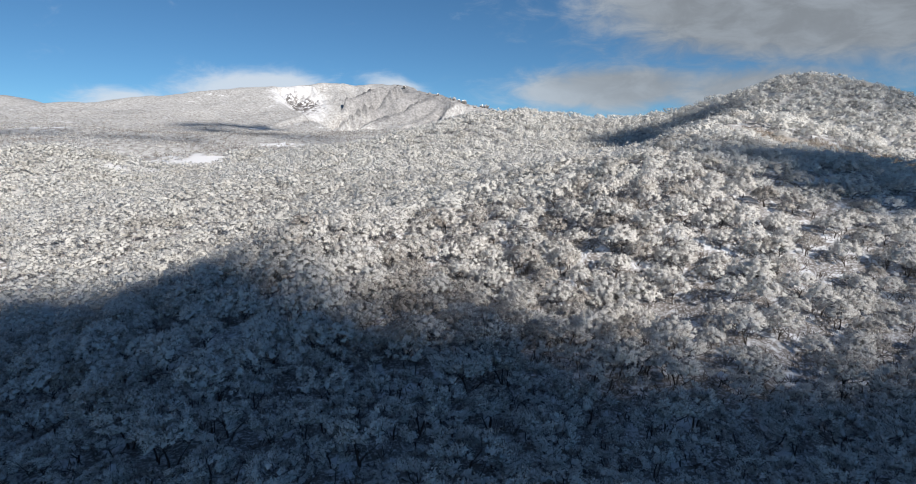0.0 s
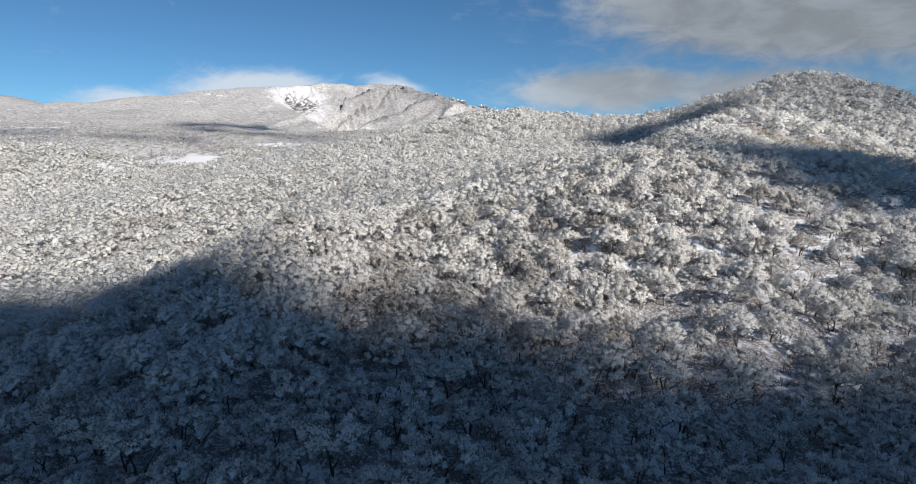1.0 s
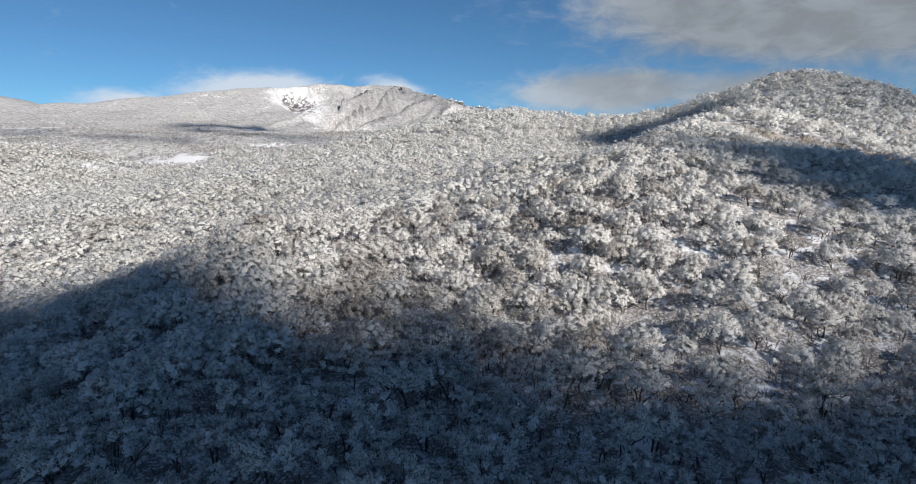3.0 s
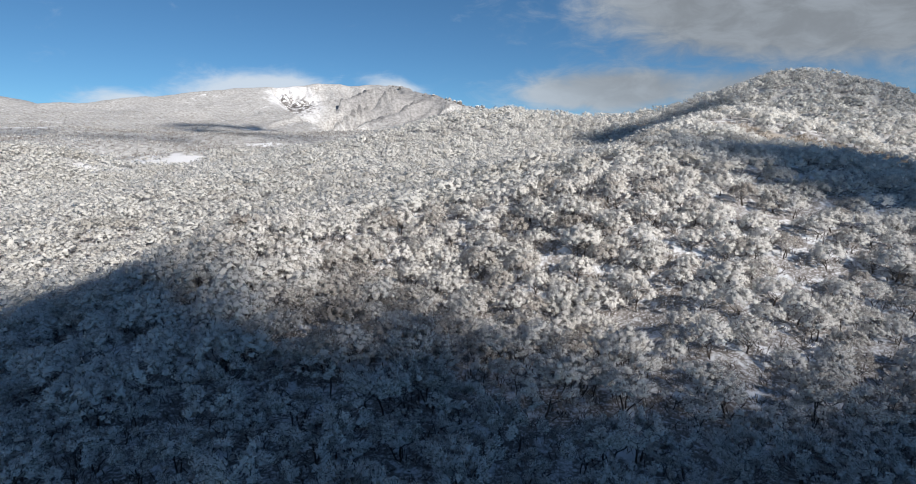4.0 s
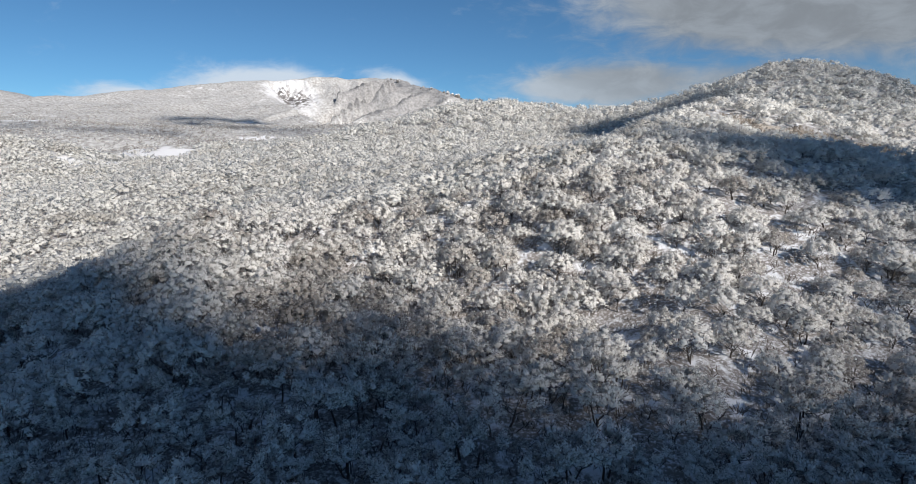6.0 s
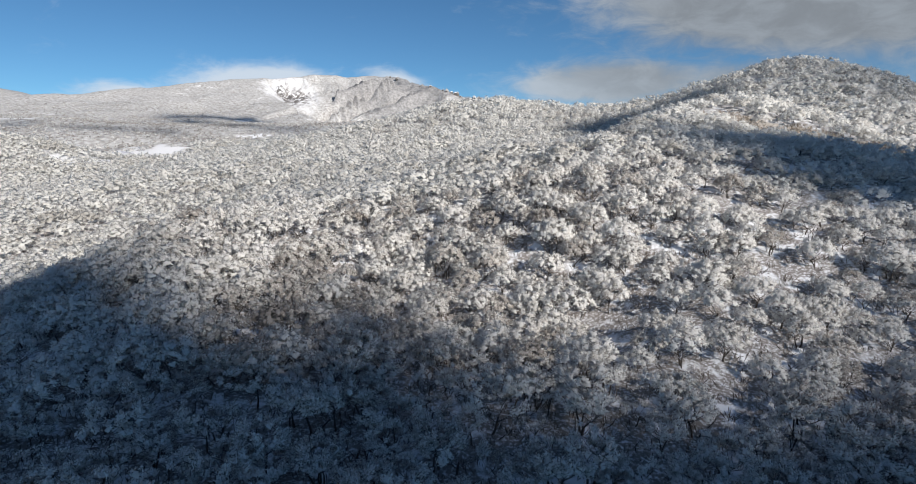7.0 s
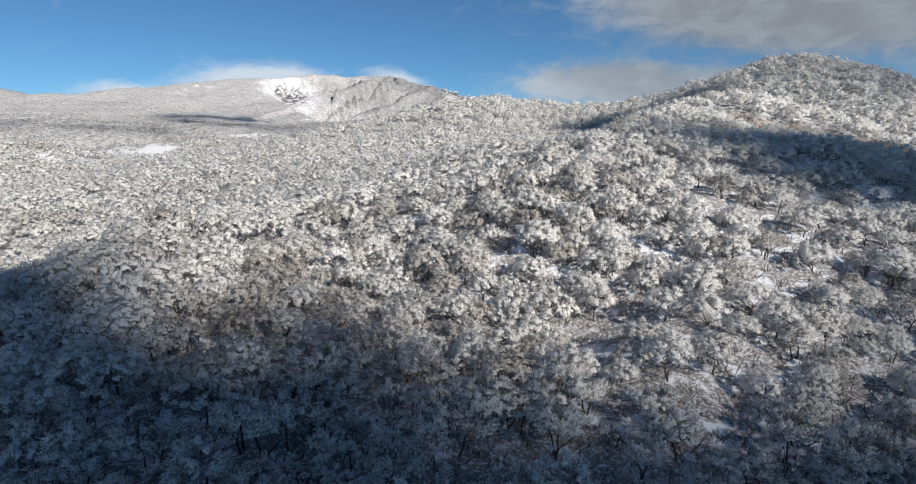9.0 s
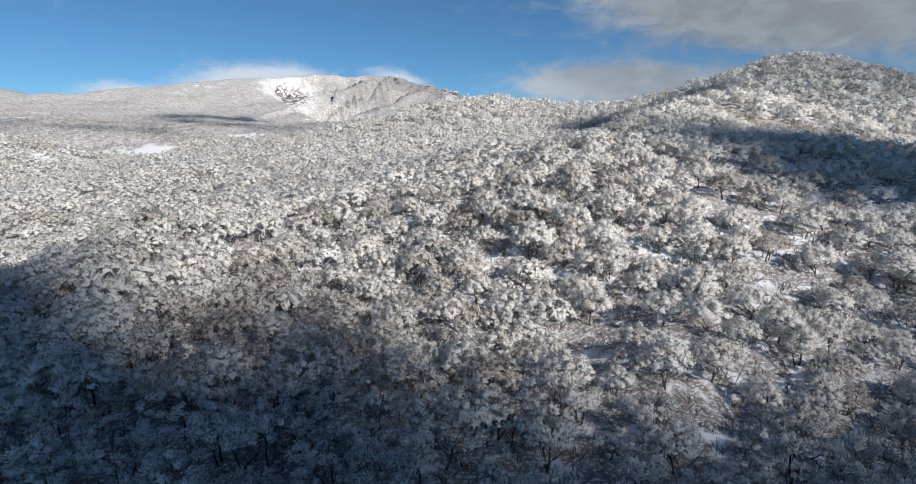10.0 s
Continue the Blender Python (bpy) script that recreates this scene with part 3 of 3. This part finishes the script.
def forest(name, label, level, kinds, x, y, rng, mats, scale=1.0):
    """All the trees of one stretch joined into one mesh."""
    shapes = [tree_shape(900 + 50 * level + k, level) for k in range(kinds)]
    z = ground_height(x, y) - (0, 0.4, 1.0, 1.4)[level]  # the farther stands are sunk, which closes the shaded gaps between crowns
    size = sizes(rng, x, y) * scale
    turn = rng.uniform(0, 6.283, len(x))
    pick = rng.integers(0, kinds, len(x))
    V, Fc, I, Nn, base = [], [], [], [], 0
    rime, own = rng.random(len(x)), []
    for k in range(kinds):
        lv, lf, tv, tf, bare, tn = shapes[k]
        v = np.vstack([lv, tv])
        nv = np.vstack([limb_normals(lv, lf), tn])
        f = np.vstack([lf, tf + len(lv)])
        i = np.concatenate([np.zeros(len(lf), int), 1 + bare])
        for j in np.nonzero(pick == k)[0]:
            c, s = math.cos(turn[j]) * size[j], math.sin(turn[j]) * size[j]
            w = np.empty_like(v)
            w[:, 0] = v[:, 0] * c - v[:, 1] * s + x[j]
            w[:, 1] = v[:, 0] * s + v[:, 1] * c + y[j]
            w[:, 2] = v[:, 2] * size[j] + z[j]
            nw = nv.copy()
            nw[:, 0], nw[:, 1] = (nv[:, 0] * c - nv[:, 1] * s) / size[j], (nv[:, 0] * s + nv[:, 1] * c) / size[j]
            V.append(w), Fc.append(f + base), I.append(i), Nn.append(nw), own.append(np.full(len(v), rime[j]))
            base += len(v)
    me = link_mesh(name, np.vstack(V), np.vstack(Fc), mats, np.concatenate(I), normals=np.vstack(Nn))
    keep_rime(me, np.concatenate(own))
    return tagged(new(name, me), label, "forest", kind="stuff")


NEAR_KINDS = 8
near_shapes = []
for k in range(NEAR_KINDS):
    lv, lf, tv, tf, bare, tn = tree_shape(300 + k, 0)
    near_shapes.append([link_mesh("trunk", lv, lf, [BARK]), link_mesh("crown", tv, tf, [FROST, TWIG, CROWN], bare, normals=tn)])
    keep_rime(near_shapes[-1][1], np.full(len(tv), 0.3 + 0.4 * k / (NEAR_KINDS - 1)))

x, y = stand(rng, 6.4, 45, 205, 46)
order = np.argsort(np.hypot(x - GLADE[0], y - GLADE[1]))
x, y = x[order], y[order]
NEAR = 300
LABELS = ("frost-covered bare tree with dark forked limbs on snowy slope", "broad rime-white crown on a short dark trunk in snow",
          "bare tree with rime-furred twigs rising from snow")
nz, nsize = ground_height(x[:NEAR], y[:NEAR]), 0.92 * sizes(rng, x[:NEAR], y[:NEAR])
for k in range(NEAR):
    t = new("tree")
    trunk_mesh, crown_mesh = near_shapes[k % NEAR_KINDS]
    trunk, crown = new("trunk", trunk_mesh), new("crown", crown_mesh)
    trunk.parent = crown.parent = t
    t.location, t.rotation_euler, t.scale = (x[k], y[k], nz[k]), (0, 0, rng.uniform(0, 6.283)), [nsize[k]] * 3
    tagged(t, LABELS[k % 3], "tree", group="frosted trees")

forest("near_forest", "dense frost-covered leafless trees on the snowy slope", 1, 10, x[NEAR:], y[NEAR:], rng, [BARK, FROST, TWIG, CROWN], 0.94)
x, y = stand(rng, 6.6, 205, 335, 43)
forest("hillside_forest", "frost-white woods covering the hills and ridges", 2, 12, x, y, rng, [BARK, FAR_RIME_LIFTED, TWIG, FAR_CROWN_LIFTED], 1.02)
x, y = stand(rng, 5.5, 335, 640, 43)
low = ~high_ground(x, y)
forest("ridge_forest", "frost-white woods along the far ridge", 3, 12, x[low], y[low], rng, [BARK, FAR_RIME_LIFTED, TWIG, FAR_CROWN_LIFTED], 1.02)
x, y = stand(rng, 4.4, 335, 640, 43)
high = high_ground(x, y)
forest("summit_forest", "small close-set rimed trees on the upper hill", 3, 8, x[high], y[high], rng, [BARK, FAR_RIME_LIFTED, TWIG, FAR_CROWN_LIFTED], 0.82)


def undergrowth():
    """Low brush and bare saplings between the nearer trees."""
    r = np.random.default_rng(23)
    x, y = stand(r, 2.6, 50, 190, 48)
    m = 9
    z = ground_height(x, y)
    root = np.repeat(np.stack([x, y, z], 1), m, axis=0)
    k = len(root)
    size = np.repeat(r.uniform(0.6, 2.4, len(x)), m)[:, None]
    d = r.normal(0, 0.55, (k, 3)) + [0, 0, 1.0]
    d /= np.linalg.norm(d, axis=1, keepdims=True)
    s = np.cross(d, r.normal(0, 1, (k, 3)))
    s /= np.linalg.norm(s, axis=1, keepdims=True)
    root += r.normal(0, 1, (k, 3)) * size * [0.4, 0.4, 0.0]
    w = 0.035 * size + 0.02
    V = np.stack([root - d * 0.1, root + d * size * 0.6 + s * w, root + d * size, root + d * size * 0.6 - s * w], 1).reshape(-1, 3)
    pick = np.repeat((r.random(len(x)) < 0.85).astype(int), m)
    me = link_mesh("undergrowth", V, np.arange(len(V)).reshape(-1, 4), [FROST, TWIG], pick, smooth=False)
    tagged(new("undergrowth", me), "low dark brush and saplings standing in snow", "brush", kind="stuff")


undergrowth()


def meadow_brush():
    """Leafless waist-high brush on the open crest of the spur."""
    r = np.random.default_rng(29)
    cx, cy, la, lb, turn = MEADOW
    gx, gy = np.meshgrid(np.arange(-la * 1.5, la * 1.5, 1.5), np.arange(-lb * 1.7, lb * 1.7, 1.5))
    gx, gy = gx.ravel() + r.uniform(-0.7, 0.7, gx.size), gy.ravel() + r.uniform(-0.7, 0.7, gx.size)
    t = math.radians(turn)
    x, y = cx + gx * math.cos(t) - gy * math.sin(t), cy + gx * math.sin(t) + gy * math.cos(t)
    keep = in_clearing(x, y) & (r.random(len(x)) < 0.9)
    x, y = x[keep], y[keep]
    m = 14
    root = np.repeat(np.stack([x, y, ground_height(x, y)], 1), m, axis=0)
    k = len(root)
    size = np.repeat(r.uniform(0.7, 1.9, len(x)), m)[:, None]
    d = r.normal(0, 0.6, (k, 3)) + [0, 0, 0.9]
    d /= np.linalg.norm(d, axis=1, keepdims=True)
    s = np.cross(d, r.normal(0, 1, (k, 3)))
    s /= np.linalg.norm(s, axis=1, keepdims=True)
    w = 0.06 * size
    V = np.stack([root, root + d * size * 0.7 + s * w, root + d * size, root + d * size * 0.7 - s * w], 1).reshape(-1, 3)
    me = link_mesh("meadow_brush", V, np.arange(len(V)).reshape(-1, 4), [BRUSH], smooth=False)
    tagged(new("meadow_brush", me), "tan leafless brush on the open spur crest", "brush", kind="stuff")


meadow_brush()


def far_woods():
    """Low clumps of rimed scrub on the plain and on the mountain's foot."""
    r = np.random.default_rng(11)
    V, n = [], 0
    for spacing, lo, hi, size in ((8.0, 640, 1000, 2.9), (13.0, 1000, 1750, 3.0)):
        x, y = stand(r, spacing, lo, hi, 42)
        keep = x < 0.35 * y - 100
        x, y = x[keep], y[keep]
        z = ground_height(x, y)
        m = 8
        P = np.stack([np.repeat(x, m), np.repeat(y, m), np.repeat(z, m)], 1) + r.normal(0, 1, (len(x) * m, 3)) * [size * 0.6, size * 0.6, size * 0.3] + [0, 0, size * 0.45]
        k = len(P)
        s = r.normal(0, 1, (k, 3))
        s /= np.linalg.norm(s, axis=1, keepdims=True)
        d = np.cross(s, r.normal(0, 1, (k, 3)))
        d /= np.linalg.norm(d, axis=1, keepdims=True)
        w = size * r.uniform(0.2, 0.5, (k, 1))
        V.append(np.stack([P - d * w, P + s * w * 0.6, P + d * w, P - s * w * 0.6], 1).reshape(-1, 3))
    V = np.vstack(V)
    me = link_mesh("far_woods", V, np.arange(len(V)).reshape(-1, 4), [FAR_FROST], smooth=False)
    tagged(new("far_woods", me), "far frosted scrub and woods below the summit", "forest", kind="stuff")


far_woods()


# ---- rock pinnacles along the far mountain's east crest ----
def rock_material():
    mat, N = material("dark_rock")
    geo = N.make("ShaderNodeNewGeometry")
    p, nz = geo.outputs["Position"], N.make("ShaderNodeSeparateXYZ", i0=geo.outputs["Normal"]).outputs[2]
    n = N.noise(p, 0.25, 6.0, 0.7)
    stone = N.mix(n, rgb(0.07, 0.065, 0.06), rgb(0.22, 0.21, 0.2))
    lying = N.ramp(N.m("ADD", nz, N.m("MULTIPLY", n, 0.5)), 0.55, 0.8)
    finish(N, N.mix(lying, stone, rgb(0.82, 0.83, 0.86)), 0.85, n, 0.8, 1.5)
    return mat


ROCK = rock_material()


def pinnacle(x, y, wide, high, seed):
    """A jagged outcrop of several leaning blades of rock."""
    r = random.Random(seed)
    wide, high = wide * 0.62, high * 0.85
    bm = bmesh.new()
    for k in range(r.randint(3, 5)):
        w, hh = wide * r.uniform(0.25, 0.5), high * r.uniform(0.5, 1.0)
        m = Matrix.LocRotScale(Vector((r.uniform(-0.5, 0.5) * wide, r.uniform(-0.3, 0.3) * wide, hh * 0.3)), Euler((r.gauss(0, 0.2), r.gauss(0, 0.25), r.uniform(0, 3))), Vector((w, w * 0.7, hh * 0.7)))
        bmesh.ops.create_icosphere(bm, subdivisions=2, radius=1.0, matrix=m)
    for v in bm.verts:
        v.co += noise.noise_vector(v.co / (0.35 * wide) + Vector((seed, 0, 0))) * wide * 0.16 + noise.noise_vector(v.co / (0.12 * wide)) * wide * 0.06
    me = bpy.data.meshes.new("rock_pinnacle")
    bm.to_mesh(me)
    bm.free()
    me.materials.append(ROCK)
    ob = new("rock_pinnacle", me)
    ob.location = (x, y, float(ground_height(x, y)) - 1.0)
    return tagged(ob, "jagged dark rock pinnacle capped with snow on the crest", "rock", group="crest pinnacles")


for k, (along_crest, wide, high) in enumerate([(0.06, 9, 9), (0.16, 12, 11), (0.24, 15, 12), (0.33, 18, 14), (0.42, 10, 8), (0.56, 9, 12), (0.70, 16, 16), (0.78, 13, 20), (0.88, 14, 12), (0.97, 10, 8)]):
    pinnacle(-81 + 141 * along_crest - 6, 1750 - 100 * along_crest - 6, wide, high, 30 + k)
for k, (px, py, wide, high) in enumerate([(-262, 1958, 9, 10), (-232, 1916, 12, 14), (-150, 1816, 8, 8), (-118, 1776, 10, 9)]):
    pinnacle(px, py, wide, high, 50 + k)


# ---- unseen clouds overhead, behind the camera's right shoulder, whose shade lies on the slopes ----
def cloud(puffs, height, seed):
    """A broken cloud over the stretch of land given by its puffs (x, y, half width) as the sun sees it."""
    r = random.Random(seed)
    bm = bmesh.new()
    for gx, gy, w in puffs:
        z0 = float(ground_height(gx, gy)) + 5
        p = Vector((gx, gy, z0)) + TO_SUN * ((height - z0) / TO_SUN.z)
        for k in range(5):
            off = Vector((r.gauss(0, 0.35), r.gauss(0, 0.35), r.gauss(0, 0.1))) * w if k else Vector()
            m = Matrix.LocRotScale(p + off, Euler((0, 0, r.uniform(0, 6.28))), Vector((1, 0.9, 0.35)) * w * (1.0 if k == 0 else r.uniform(0.4, 0.7)))
            bmesh.ops.create_icosphere(bm, subdivisions=2, radius=1.0, matrix=m)
    for v in bm.verts:
        v.co += noise.noise_vector(v.co / 24.0) * 8.0 + noise.noise_vector(v.co / 9.0) * 3.0
    me = bpy.data.meshes.new("cloud")
    bm.to_mesh(me)
    bm.free()
    me.materials.append(VAPOUR)
    for f in me.polygons:
        f.use_smooth = True
    return tagged(new("cloud", me), "grey-white broken cloud out of view, set to shade the slopes", "cloud", group="clouds")


cloud([(-4, 160, 15), (-75, 146, 22), (-135, 172, 24), (-165, 170, 30), (-150, 145, 46), (-92, 150, 42), (-42, 116, 38), (4, 122, 25), (0, 80, 33), (26, 94, 21), (58, 64, 25), (42, 106, 17), (62, 98, 23), (88, 106, 25), (112, 112, 28), (140, 132, 36), (130, 80, 44), (110, 60, 44), (92, 72, 32), (122, 88, 28), (165, 150, 34), (-110, 90, 60), (40, 30, 50), (-60, 40, 60)], 1600, 1)
# unseen cloud added to darken the hollow left of the spur
cloud([(100, 462, 10), (115, 466, 12), (130, 468, 12), (148, 462, 12), (165, 458, 11), (180, 450, 9), (118, 440, 12), (136, 440, 12)], 800, 2)
cloud([(100, 250, 13), (118, 255, 14), (136, 258, 15), (156, 262, 16), (176, 260, 17), (95, 236, 11), (115, 236, 13), (136, 238, 15),
       (158, 243, 18), (180, 248, 18), (122, 222, 11), (142, 224, 13), (162, 228, 16), (154, 210, 12), (172, 212, 18), (148, 195, 10), (166, 192, 15), (135, 206, 11), (118, 212, 9), (200, 245, 22)], 1500, 7)
cloud([(-650, 1360, 50), (-580, 1380, 54), (-510, 1390, 50), (-560, 1230, 46), (-500, 1100, 44), (-430, 1030, 40), (-350, 920, 32), (-290, 870, 28), (-230, 850, 24)], 3400, 3)
cloud([(-430, 762, 22), (-375, 775, 20), (-480, 752, 18)], 2600, 4)
# unseen cloud added so its shade stands in for darker woods by the bluff
cloud([(-640, 790, 24), (-575, 778, 22)], 2600, 5)
# small high puffs added out of view to half-dim the right slopes and summit
cloud([(165, 205, 40), (205, 232, 42), (240, 215, 42), (105, 100, 26), (135, 122, 27), (275, 425, 36), (312, 432, 48), (255, 395, 22)], 4500, 6)
